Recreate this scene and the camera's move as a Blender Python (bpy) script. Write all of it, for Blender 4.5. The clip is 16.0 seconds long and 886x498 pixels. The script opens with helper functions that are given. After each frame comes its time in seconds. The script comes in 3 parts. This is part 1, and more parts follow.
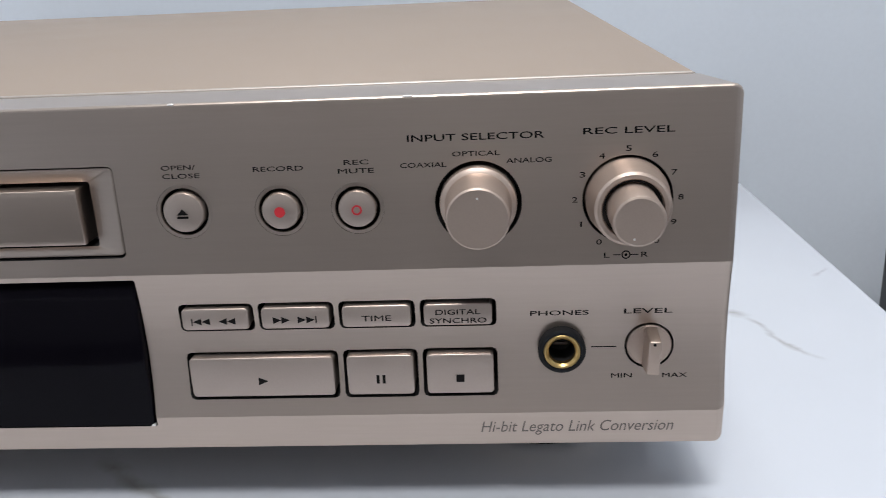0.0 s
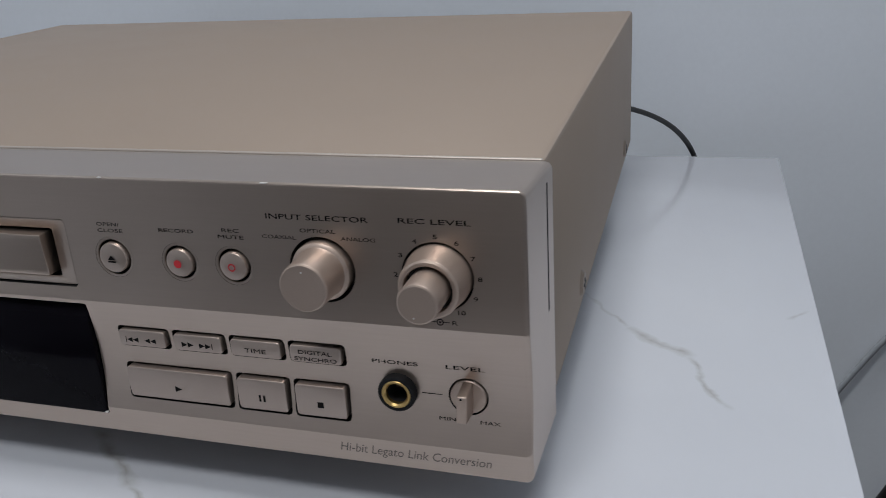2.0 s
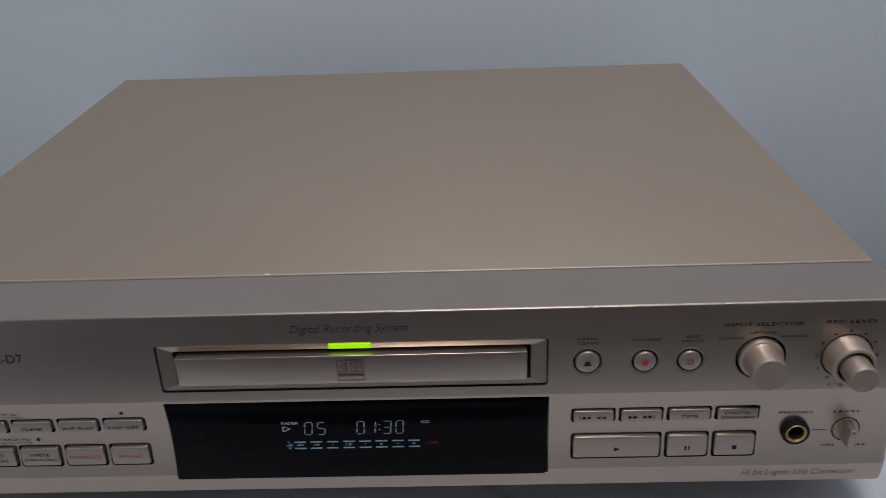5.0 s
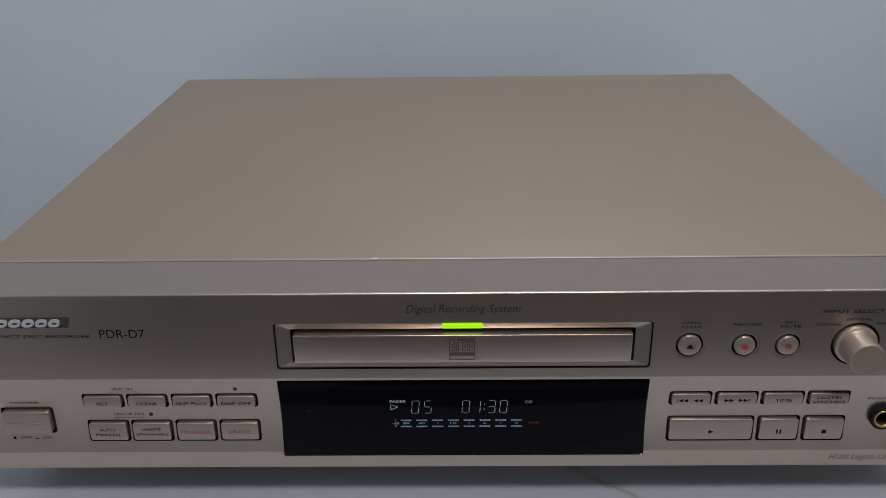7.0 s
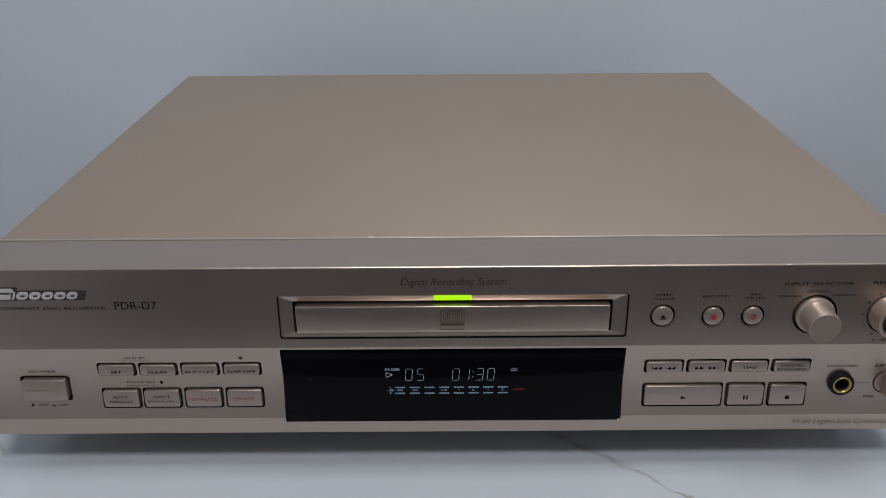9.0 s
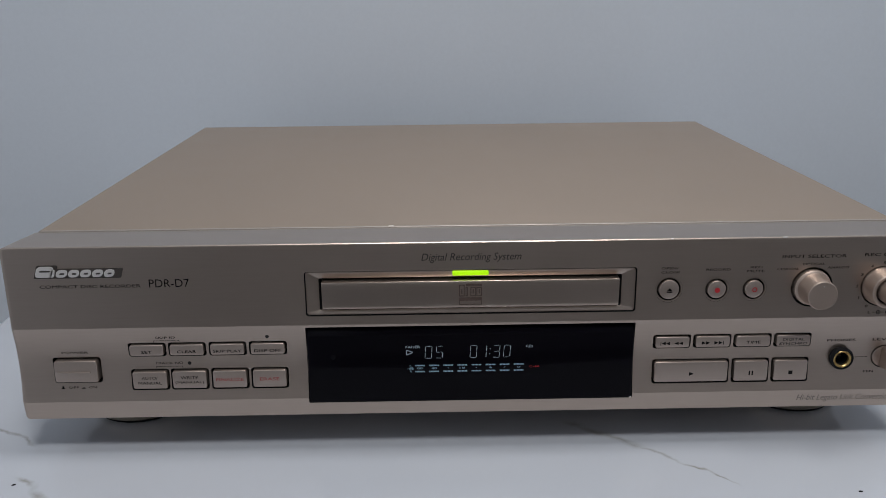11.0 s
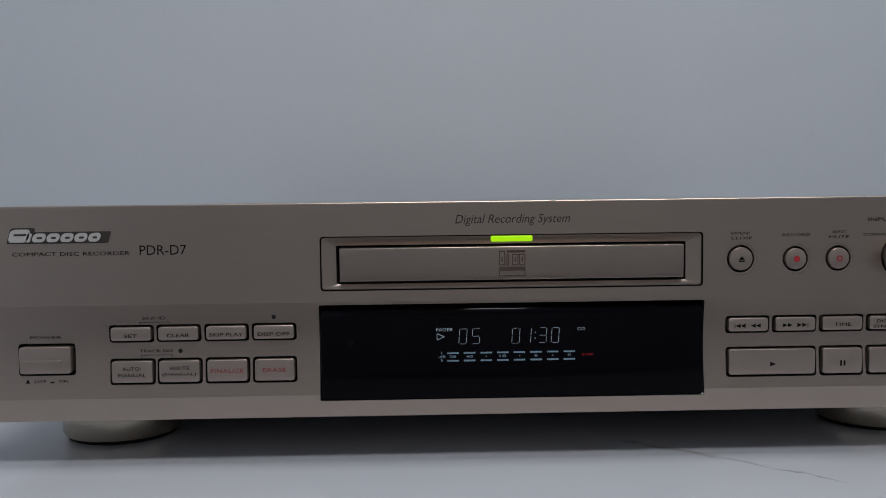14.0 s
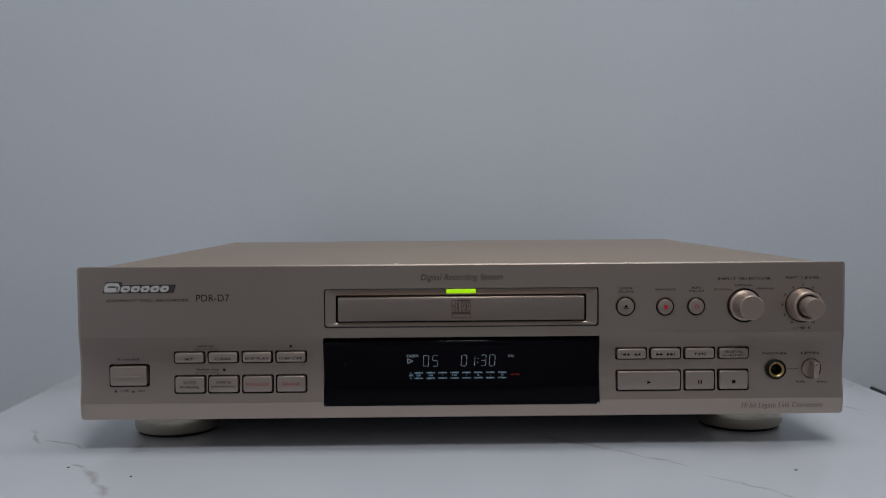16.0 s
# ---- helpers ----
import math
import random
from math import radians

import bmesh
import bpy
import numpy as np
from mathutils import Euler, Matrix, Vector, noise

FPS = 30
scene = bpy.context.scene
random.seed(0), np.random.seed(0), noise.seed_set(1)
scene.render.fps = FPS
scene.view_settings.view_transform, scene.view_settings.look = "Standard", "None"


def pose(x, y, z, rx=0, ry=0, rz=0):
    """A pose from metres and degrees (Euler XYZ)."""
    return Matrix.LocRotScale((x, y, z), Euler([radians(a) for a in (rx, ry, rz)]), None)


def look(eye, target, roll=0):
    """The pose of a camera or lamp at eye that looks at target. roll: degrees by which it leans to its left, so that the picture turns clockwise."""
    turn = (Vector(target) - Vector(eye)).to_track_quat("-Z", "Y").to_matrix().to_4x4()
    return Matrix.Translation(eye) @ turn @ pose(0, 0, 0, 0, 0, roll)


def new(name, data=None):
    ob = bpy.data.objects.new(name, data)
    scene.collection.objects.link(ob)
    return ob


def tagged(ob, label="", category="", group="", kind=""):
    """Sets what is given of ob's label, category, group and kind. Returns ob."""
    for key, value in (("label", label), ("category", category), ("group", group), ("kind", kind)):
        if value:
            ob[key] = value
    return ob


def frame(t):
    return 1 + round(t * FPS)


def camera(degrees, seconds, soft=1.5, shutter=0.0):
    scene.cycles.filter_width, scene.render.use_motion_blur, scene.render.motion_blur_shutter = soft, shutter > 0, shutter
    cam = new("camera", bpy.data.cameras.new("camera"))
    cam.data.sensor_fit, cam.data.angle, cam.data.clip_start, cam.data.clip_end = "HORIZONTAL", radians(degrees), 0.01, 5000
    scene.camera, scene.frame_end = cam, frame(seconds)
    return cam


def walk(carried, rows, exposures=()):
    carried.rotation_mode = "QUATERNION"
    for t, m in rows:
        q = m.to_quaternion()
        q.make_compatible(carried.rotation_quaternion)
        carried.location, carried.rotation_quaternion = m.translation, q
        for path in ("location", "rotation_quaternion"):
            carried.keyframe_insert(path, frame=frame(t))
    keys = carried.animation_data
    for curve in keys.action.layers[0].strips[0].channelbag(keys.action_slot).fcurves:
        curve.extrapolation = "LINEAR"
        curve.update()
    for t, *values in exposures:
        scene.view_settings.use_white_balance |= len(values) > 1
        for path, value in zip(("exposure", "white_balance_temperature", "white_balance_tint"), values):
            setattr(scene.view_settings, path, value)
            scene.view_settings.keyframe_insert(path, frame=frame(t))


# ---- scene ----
cam = camera(52.57, 16.0, soft=0.75, shutter=0.4)
PATH = [
    (0, (0.15846, -0.18781, 0.13204), (0.14615, 0.00112, 0.06759), -2.67),
    (0.5, (0.16818, -0.18873, 0.13584), (0.14310, -0.00148, 0.07020), -3.17),
    (1, (0.20336, -0.19330, 0.14604), (0.16357, -0.00904, 0.07922), -3.72),
    (1.5, (0.23171, -0.19547, 0.15530), (0.17950, -0.01489, 0.08701), -4.08),
    (2, (0.25414, -0.19981, 0.16869), (0.19600, -0.02291, 0.09570), -3.72),
    (2.5, (0.26257, -0.19931, 0.18448), (0.20674, -0.02421, 0.10559), -2.94),
    (3, (0.24205, -0.21036, 0.21991), (0.19769, -0.03492, 0.13474), -2.57),
    (3.5, (0.20229, -0.23947, 0.24537), (0.17205, -0.06277, 0.15670), -2.44),
    (4, (0.14430, -0.26544, 0.26412), (0.12704, -0.08806, 0.17334), -2.19),
    (4.5, (0.08224, -0.27781, 0.27175), (0.07362, -0.09969, 0.18120), -2.43),
    (5, (0.04555, -0.28794, 0.26845), (0.03962, -0.10844, 0.18045), -2.26),
    (7.5, (-0.00314, -0.30841, 0.26383), (-0.00596, -0.12703, 0.17959), -0.65),
    (8, (-0.00009, -0.30969, 0.26406), (-0.00208, -0.12846, 0.17950), -0.63),
    (8.5, (-0.00150, -0.32254, 0.26294), (-0.00288, -0.14094, 0.17917), -0.53),
    (9, (-0.00375, -0.33821, 0.26476), (-0.00429, -0.15628, 0.18168), -0.46),
    (9.5, (-0.00839, -0.34914, 0.26640), (-0.00829, -0.16627, 0.18543), -0.52),
    (10, (-0.01225, -0.36088, 0.25801), (-0.01167, -0.17565, 0.18256), -0.70),
    (12.5, (-0.02577, -0.39807, 0.15424), (-0.02094, -0.20009, 0.12627), -0.23),
    (13, (-0.02763, -0.39546, 0.14600), (-0.02346, -0.19659, 0.12512), -0.12),
    (13.5, (-0.02706, -0.35657, 0.12338), (-0.02444, -0.15732, 0.10628), -0.31),
    (14, (-0.03517, -0.34897, 0.10473), (-0.03092, -0.14938, 0.09266), -0.71),
    (14.5, (-0.02427, -0.41025, 0.11037), (-0.01907, -0.21061, 0.09968), -0.84),
    (15, (-0.01989, -0.45115, 0.12414), (-0.01642, -0.25152, 0.11245), -1.16),
    (15.5, (-0.01081, -0.47064, 0.12091), (-0.00806, -0.27097, 0.10968), -0.74),
    (16, (-0.01488, -0.48770, 0.13617), (-0.01310, -0.28798, 0.12566), -0.43),
]
EXPOSURES = [(0.0, 0.67), (0.5, 0.57), (1.0, 0.45), (1.5, 0.19), (2.0, -0.05), (2.5, -0.27), (3.0, -0.39), (3.5, -0.45), (4.0, -0.44), (5.0, -0.42),
             (7.5, -0.24), (8.5, -0.22), (9.5, -0.17), (12.5, -0.27), (13.0, -0.39), (13.5, -0.48), (14.0, -0.38), (14.5, -0.3), (15.0, -0.27), (15.5, -0.37), (16.0, -0.46)]
walk(cam, [(t, look(eye, target, roll)) for t, eye, target, roll in PATH], EXPOSURES)

# ---- world and light ----
world = bpy.data.worlds.new("room_air")
scene.world = world
world.use_nodes = True
world.node_tree.nodes["Background"].inputs[0].default_value = (0.8, 0.9, 1.0, 1)
world.node_tree.nodes["Background"].inputs[1].default_value = 0.02


def area_lamp(name, place, target, width, depth, power, colour):
    data = bpy.data.lights.new(name, "AREA")
    data.shape, data.size, data.size_y, data.energy, data.color = "RECTANGLE", width, depth, power, colour
    ob = new(name, data)
    ob.matrix_world = look(place, target)
    return ob


# x, y, length, width, power of the two ceiling lamps
LAMP_ROWS = [(0.10, -0.80, 0.40, 0.36, 16.0), (0.32, 0.03, 1.02, 0.30, 12.6)]
for lamp_x, lamp_y, long, wide, power in LAMP_ROWS:
    area_lamp("ceiling_lamp_light", (lamp_x, lamp_y, 1.72), (lamp_x, lamp_y + 0.0001, 0.0), long, wide, power, (0.97, 0.98, 1.0))

# ---- materials ----
MM = 0.001


def material(name, base, rough, metal=0.0, vary=0.06, scale=60.0, grain=900.0, bump=0.05, stretch=(1, 1, 1), coat=0.0, specular=0.5):
    """A node material with colour and gloss varied at two scales, and fine relief."""
    m = bpy.data.materials.new(name)
    m.use_nodes = True
    n, l = m.node_tree.nodes, m.node_tree.links
    b = n["Principled BSDF"]
    b.inputs["Metallic"].default_value = metal
    b.inputs["Coat Weight"].default_value = coat
    b.inputs["Specular IOR Level"].default_value = specular
    co = n.new("ShaderNodeTexCoord")
    mp = n.new("ShaderNodeMapping")
    mp.inputs["Scale"].default_value = stretch
    l.new(co.outputs["Object"], mp.inputs["Vector"])
    big, fine = n.new("ShaderNodeTexNoise"), n.new("ShaderNodeTexNoise")
    big.inputs["Scale"].default_value, big.inputs["Detail"].default_value = scale, 4
    fine.inputs["Scale"].default_value, fine.inputs["Detail"].default_value = grain, 2
    l.new(co.outputs["Object"], big.inputs["Vector"])
    l.new(mp.outputs["Vector"], fine.inputs["Vector"])
    add = n.new("ShaderNodeMath")
    add.operation = "MULTIPLY_ADD"
    add.inputs[1].default_value = 0.5
    l.new(fine.outputs["Fac"], add.inputs[0])
    half = n.new("ShaderNodeMath")
    half.operation = "MULTIPLY"
    half.inputs[1].default_value = 0.5
    l.new(big.outputs["Fac"], half.inputs[0])
    l.new(half.outputs[0], add.inputs[2])
    ramp = n.new("ShaderNodeMapRange")
    ramp.inputs["From Min"].default_value, ramp.inputs["From Max"].default_value = 0.3, 0.7
    ramp.inputs["To Min"].default_value, ramp.inputs["To Max"].default_value = 1 - vary, 1 + vary
    l.new(add.outputs[0], ramp.inputs["Value"])
    mix = n.new("ShaderNodeVectorMath")
    mix.operation = "SCALE"
    mix.inputs[0].default_value = base
    l.new(ramp.outputs[0], mix.inputs["Scale"])
    l.new(mix.outputs[0], b.inputs["Base Color"])
    rr = n.new("ShaderNodeMapRange")
    rr.inputs["To Min"].default_value, rr.inputs["To Max"].default_value = rough * 0.88, min(1.0, rough * 1.12)
    l.new(big.outputs["Fac"], rr.inputs["Value"])
    l.new(rr.outputs[0], b.inputs["Roughness"])
    if bump:
        bp = n.new("ShaderNodeBump")
        bp.inputs["Strength"].default_value, bp.inputs["Distance"].default_value = bump, 0.0002
        l.new(fine.outputs["Fac"], bp.inputs["Height"])
        l.new(bp.outputs[0], b.inputs["Normal"])
    return m


def glowing(name, colour, strength):
    m = bpy.data.materials.new(name)
    m.use_nodes = True
    b = m.node_tree.nodes["Principled BSDF"]
    b.inputs["Base Color"].default_value = (*[c * 0.3 for c in colour], 1)
    b.inputs["Emission Color"].default_value = (*colour, 1)
    b.inputs["Emission Strength"].default_value = strength
    return m


CHAMPAGNE = material("champagne_aluminium", (0.492, 0.406, 0.346), 0.302, 0.96, 0.03, 30, 1200, 0.04, (0.05, 1, 1))
COVER = material("champagne_painted_steel", (0.291, 0.231, 0.184), 0.50, 0.35, 0.03, 25, 3000, 0.08)
# Cover paint made paler and glossier, standing in for the edge's highlight.
EDGE = material("highlight_champagne_paint", (0.35, 0.31, 0.275), 0.40, 0.45, 0.06, 60, 900, 0.1)
BUTTON = material("champagne_button_plastic", (0.43, 0.355, 0.31), 0.42, 0.85, 0.03, 80, 2500, 0.03)
KNOB = material("champagne_turned_metal", (0.475, 0.378, 0.318), 0.46, 0.85, 0.03, 80, 2500, 0.03)
GAP = material("black_recess", (0.012, 0.011, 0.011), 0.6, 0.0, 0.2, 200, 2000, 0.0)
WINDOW = material("black_acrylic", (0.0032, 0.0027, 0.0045), 0.09, 0.0, 0.1, 40, 800, 0.0, specular=0.08)
EYE = material("dark_filter", (0.006, 0.006, 0.008), 0.3, 0.0, 0.1, 200, 2000, 0.0, specular=0.1)
INK = material("dark_brown_print", (0.010, 0.009, 0.009), 0.6, 0.0, 0.15, 300, 3000, 0.0, specular=0.06)
GREY_INK = material("soft_brown_print", (0.032, 0.027, 0.025), 0.5, 0.0, 0.15, 300, 3000, 0.0)
FAINT_INK = material("pale_brown_print", (0.12, 0.10, 0.088), 0.5, 0.1, 0.15, 300, 3000, 0.0)
BADGE_INK = material("brown_badge_print", (0.11, 0.07, 0.055), 0.5, 0.1, 0.15, 300, 3000, 0.0)
RED_INK = material("red_print", (0.55, 0.02, 0.03), 0.5, 0.0, 0.1, 300, 3000, 0.0)
FAINT_RED = material("faded_red_print", (0.36, 0.06, 0.055), 0.5, 0.0, 0.1, 300, 3000, 0.0)
LOGO_SILVER = material("bright_silver_plate", (0.78, 0.75, 0.72), 0.3, 0.35, 0.03, 80, 2000, 0.02)
LOGO_DARK = material("dark_badge_ground", (0.075, 0.062, 0.055), 0.4, 0.3, 0.1, 80, 2000, 0.02)
RUBBER = material("black_rubber", (0.009, 0.009, 0.010), 0.55, 0.0, 0.1, 100, 1500, 0.1, specular=0.15)
BRASS = material("gold_plated_brass", (0.50, 0.345, 0.14), 0.36, 1.0, 0.05, 100, 1500, 0.02)
FOOT_METAL = material("pale_gold_foot_plastic", (0.58, 0.52, 0.43), 0.24, 0.85, 0.04, 60, 1200, 0.02, (1, 1, 0.05))
UNDERSIDE = material("dark_steel_underside", (0.02, 0.019, 0.018), 0.6, 0.2, 0.1, 40, 900, 0.05)
SCREW = material("zinc_screw", (0.27, 0.22, 0.18), 0.4, 0.9, 0.06, 200, 2000, 0.05)
CABLE = material("black_cable_sheath", (0.02, 0.02, 0.022), 0.45, 0.0, 0.1, 100, 1500, 0.05)
GREY_CABLE = material("grey_cable_sheath", (0.28, 0.30, 0.325), 0.5, 0.0, 0.1, 100, 1500, 0.05)
CASE = material("black_painted_metal", (0.022, 0.023, 0.026), 0.45, 0.2, 0.15, 20, 1200, 0.15)
WALL = material("bluish_white_wall_paint", (0.666, 0.704, 0.757), 0.42, 0.0, 0.02, 6, 350, 0.06)
ROOM = material("pale_grey_room_paint", (0.60, 0.60, 0.605), 0.7, 0.0, 0.05, 5, 250, 0.1)
CEILING = material("white_ceiling_paint", (0.7, 0.7, 0.7), 0.8, 0.0, 0.03, 5, 250, 0.1)
FLOOR = material("brown_floor_tile", (0.055, 0.052, 0.049), 0.35, 0.0, 0.12, 8, 300, 0.1)
DARK_WOOD = material("dark_brown_board", (0.030, 0.022, 0.018), 0.5, 0.0, 0.2, 15, 300, 0.1, (8, 1, 8))
LAMP_BODY = material("white_lamp_enamel", (0.8, 0.8, 0.78), 0.5, 0.0, 0.03, 30, 900, 0.0)
SEGMENT = glowing("pale_blue_segment", (0.70, 0.86, 1.0), 0.24)
METER = glowing("cyan_meter_segment", (0.50, 0.78, 1.0), 0.18)
OVER_RED = glowing("red_segment", (1.0, 0.03, 0.05), 0.07)
GREEN_LED = glowing("yellow_green_light", (0.46, 0.95, 0.0), 0.95)


def marble():
    """White polished stone sheet with thin broken veins, each a line bent by noise."""
    m = bpy.data.materials.new("white_veined_stone")
    m.use_nodes = True
    n, l = m.node_tree.nodes, m.node_tree.links
    b = n["Principled BSDF"]
    b.inputs["Specular IOR Level"].default_value = 0.5
    co = n.new("ShaderNodeTexCoord")

    def maths(op, a, c=None, d=None):
        q = n.new("ShaderNodeMath")
        q.operation = op
        for k, v in enumerate((a, c, d)):
            if v is None:
                continue
            if isinstance(v, (int, float)):
                q.inputs[k].default_value = v
            else:
                l.new(v, q.inputs[k])
        return q.outputs[0]

    bend = n.new("ShaderNodeTexNoise")
    bend.inputs["Scale"].default_value, bend.inputs["Detail"].default_value = 45, 4
    l.new(co.outputs["Object"], bend.inputs["Vector"])
    shift = n.new("ShaderNodeVectorMath")
    shift.operation = "MULTIPLY_ADD"
    shift.inputs[1].default_value, shift.inputs[2].default_value = (0.015, 0.015, 0), (-0.0075, -0.0075, 0)
    l.new(bend.outputs["Color"], shift.inputs[0])
    bent = n.new("ShaderNodeVectorMath")
    l.new(co.outputs["Object"], bent.inputs[0])
    l.new(shift.outputs[0], bent.inputs[1])
    patch = n.new("ShaderNodeTexNoise")
    patch.inputs["Scale"].default_value, patch.inputs["Detail"].default_value = 70, 3
    l.new(co.outputs["Object"], patch.inputs["Vector"])
    rng = n.new("ShaderNodeMapRange")
    rng.inputs["From Min"].default_value, rng.inputs["From Max"].default_value = 0.36, 0.56
    l.new(patch.outputs["Fac"], rng.inputs["Value"])
    broken = rng.outputs[0]
    total = None
    for x0, y0, x1, y1, wide, strong in VEINS:
        mp = n.new("ShaderNodeMapping")
        mp.vector_type = "TEXTURE"
        mp.inputs["Location"].default_value = ((x0 + x1) / 2, (y0 + y1) / 2, 0)
        mp.inputs["Rotation"].default_value = (0, 0, math.atan2(y1 - y0, x1 - x0))
        l.new(bent.outputs[0], mp.inputs["Vector"])
        sp = n.new("ShaderNodeSeparateXYZ")
        l.new(mp.outputs[0], sp.inputs[0])
        across = maths("DIVIDE", maths("ABSOLUTE", sp.outputs["Y"]), wide)
        line = maths("MAXIMUM", maths("SUBTRACT", 1.0, across), 0.0)
        half = math.hypot(x1 - x0, y1 - y0) / 2
        ends = maths("MINIMUM", maths("MAXIMUM", maths("MULTIPLY", maths("SUBTRACT", half, maths("ABSOLUTE", sp.outputs["X"])), 120.0), 0.0), 1.0)
        one = maths("MULTIPLY", maths("MULTIPLY", line, ends), strong)
        total = one if total is None else maths("MAXIMUM", total, one)
    fac = maths("MULTIPLY", total, maths("MULTIPLY_ADD", broken, 0.7, 0.3))
    cloud = n.new("ShaderNodeTexNoise")
    cloud.inputs["Scale"].default_value, cloud.inputs["Detail"].default_value = 9, 5
    l.new(co.outputs["Object"], cloud.inputs["Vector"])
    base = n.new("ShaderNodeMix")
    base.data_type = "RGBA"
    base.inputs["A"].default_value, base.inputs["B"].default_value = (0.445, 0.462, 0.503, 1), (0.508, 0.524, 0.558, 1)
    l.new(cloud.outputs["Fac"], base.inputs["Factor"])
    mix = n.new("ShaderNodeMix")
    mix.data_type = "RGBA"
    mix.inputs["B"].default_value = (0.22, 0.21, 0.17, 1)
    l.new(fac, mix.inputs["Factor"])
    l.new(base.outputs["Result"], mix.inputs["A"])
    l.new(mix.outputs["Result"], b.inputs["Base Color"])
    rg = n.new("ShaderNodeMapRange")
    rg.inputs["To Min"].default_value, rg.inputs["To Max"].default_value = 0.09, 0.17
    l.new(cloud.outputs["Fac"], rg.inputs["Value"])
    l.new(rg.outputs[0], b.inputs["Roughness"])
    return m


# x0, y0, x1, y1, half width, strength of each vein on the stone
VEINS = [
    (0.190, 0.182, 0.222, 0.134, 0.0014, 0.42),
    (0.220, 0.135, 0.248, 0.112, 0.0030, 0.62),
    (0.245, 0.114, 0.263, 0.078, 0.0018, 0.55),
    (0.045, 0.026, 0.084, -0.004, 0.0030, 0.60),
    (0.079, 0.000, 0.098, -0.020, 0.0016, 0.55),
    (0.094, -0.016, 0.115, -0.040, 0.0011, 1.0),
    (0.119, -0.052, 0.153, -0.089, 0.0013, 0.6),
    (-0.262, 0.055, -0.238, 0.016, 0.0018, 0.70),
    (-0.243, 0.031, -0.210, 0.009, 0.0013, 0.70),
    (-0.210, -0.019, -0.194, -0.030, 0.0016, 0.75),
    (-0.196, -0.027, -0.168, -0.078, 0.0030, 0.62),
    (0.284, 0.156, 0.2935, 0.163, 0.0018, 0.75),
]
STONE = marble()

# ---- building helpers ----
PLACE = {}


def mesh_of(bm, name, mats):
    bmesh.ops.recalc_face_normals(bm, faces=bm.faces[:])
    me = bpy.data.meshes.new(name)
    bm.to_mesh(me)
    bm.free()
    for m in mats if isinstance(mats, (list, tuple)) else [mats]:
        me.materials.append(m)
    return me


def centred(me):
    co = np.array([v.co for v in me.vertices])
    mid = Vector((co.min(0) + co.max(0)) / 2)
    me.transform(Matrix.Translation(-mid))
    return mid


def smooth(me, degrees=35):
    """Rounded shading, with sharp edges past an angle."""
    for p in me.polygons:
        p.use_smooth = True
    me.set_sharp_from_angle(angle=radians(degrees))


def part(name, bm, mats, parent, label="", sharp=35):
    """One mesh object, built in world metres, under a thing or under a part."""
    me = bm if isinstance(bm, bpy.types.Mesh) else mesh_of(bm, name, mats)
    smooth(me, sharp)
    mid = centred(me)
    ob = new(name, me)
    ob.parent = parent
    ob.location = mid - PLACE[parent]
    PLACE[ob] = mid
    return tagged(ob, label)


def thing(name, base, label, category, group="", kind=""):
    ob = new(name)
    ob.empty_display_size = 0.02
    ob.location = base
    PLACE[ob] = Vector(base)
    return tagged(ob, label, category, group, kind)


def solid(name, bm, mats, label, category="", group="", kind=""):
    """A thing that is one mesh."""
    me = mesh_of(bm, name, mats)
    smooth(me)
    mid = centred(me)
    ob = new(name, me)
    ob.location = mid
    PLACE[ob] = mid
    return tagged(ob, label, category, group, kind)


def box(x0, x1, y0, y1, z0, z1, bevel=0.0, seg=2, bm=None):
    """A box in millimetres with rounded edges."""
    own = bmesh.new()
    bmesh.ops.create_cube(own, size=1)
    for v in own.verts:
        v.co = Vector(((x0 + x1) / 2 + v.co.x * (x1 - x0), (y0 + y1) / 2 + v.co.y * (y1 - y0), (z0 + z1) / 2 + v.co.z * (z1 - z0))) * MM
    if bevel:
        bmesh.ops.bevel(own, geom=own.edges[:], offset=bevel * MM, segments=seg, profile=0.5, affect="EDGES")
    return joined(bm, own)


def bulged(x0, x1, y0, y1, z0, z1, bevel, bulge, corner=0.0):
    """A rounded box whose front swells a little between its lower and upper edge."""
    bm = box(x0, x1, y0, y1, z0, z1, 0.0 if corner else bevel, 3)
    if corner:
        along = [e for e in bm.edges if abs(e.verts[0].co.y - e.verts[1].co.y) > 1e-4]
        bmesh.ops.bevel(bm, geom=along, offset=corner * MM, segments=4, profile=0.5, affect="EDGES")
        rim = [e for e in bm.edges if max(v.co.y for v in e.verts) < (y0 + 0.01) * MM]
        bmesh.ops.bevel(bm, geom=rim, offset=bevel * MM, segments=3, profile=0.5, affect="EDGES")
    for k in range(1, 8):
        at = (0, 0, (z0 + (z1 - z0) * k / 8) * MM)
        bmesh.ops.bisect_plane(bm, geom=bm.verts[:] + bm.edges[:] + bm.faces[:], plane_co=at, plane_no=(0, 0, 1))
    for v in bm.verts:
        if v.co.y < (y0 + bevel + 0.1) * MM:
            v.co.y -= bulge * MM * (1 - ((v.co.z / MM - (z0 + z1) / 2) / ((z1 - z0) / 2)) ** 2)
    return bm


def joined(bm, own):
    if bm is None:
        return own
    me = bpy.data.meshes.new("joint")
    own.to_mesh(me)
    own.free()
    bm.from_mesh(me)
    bpy.data.meshes.remove(me)
    return bm


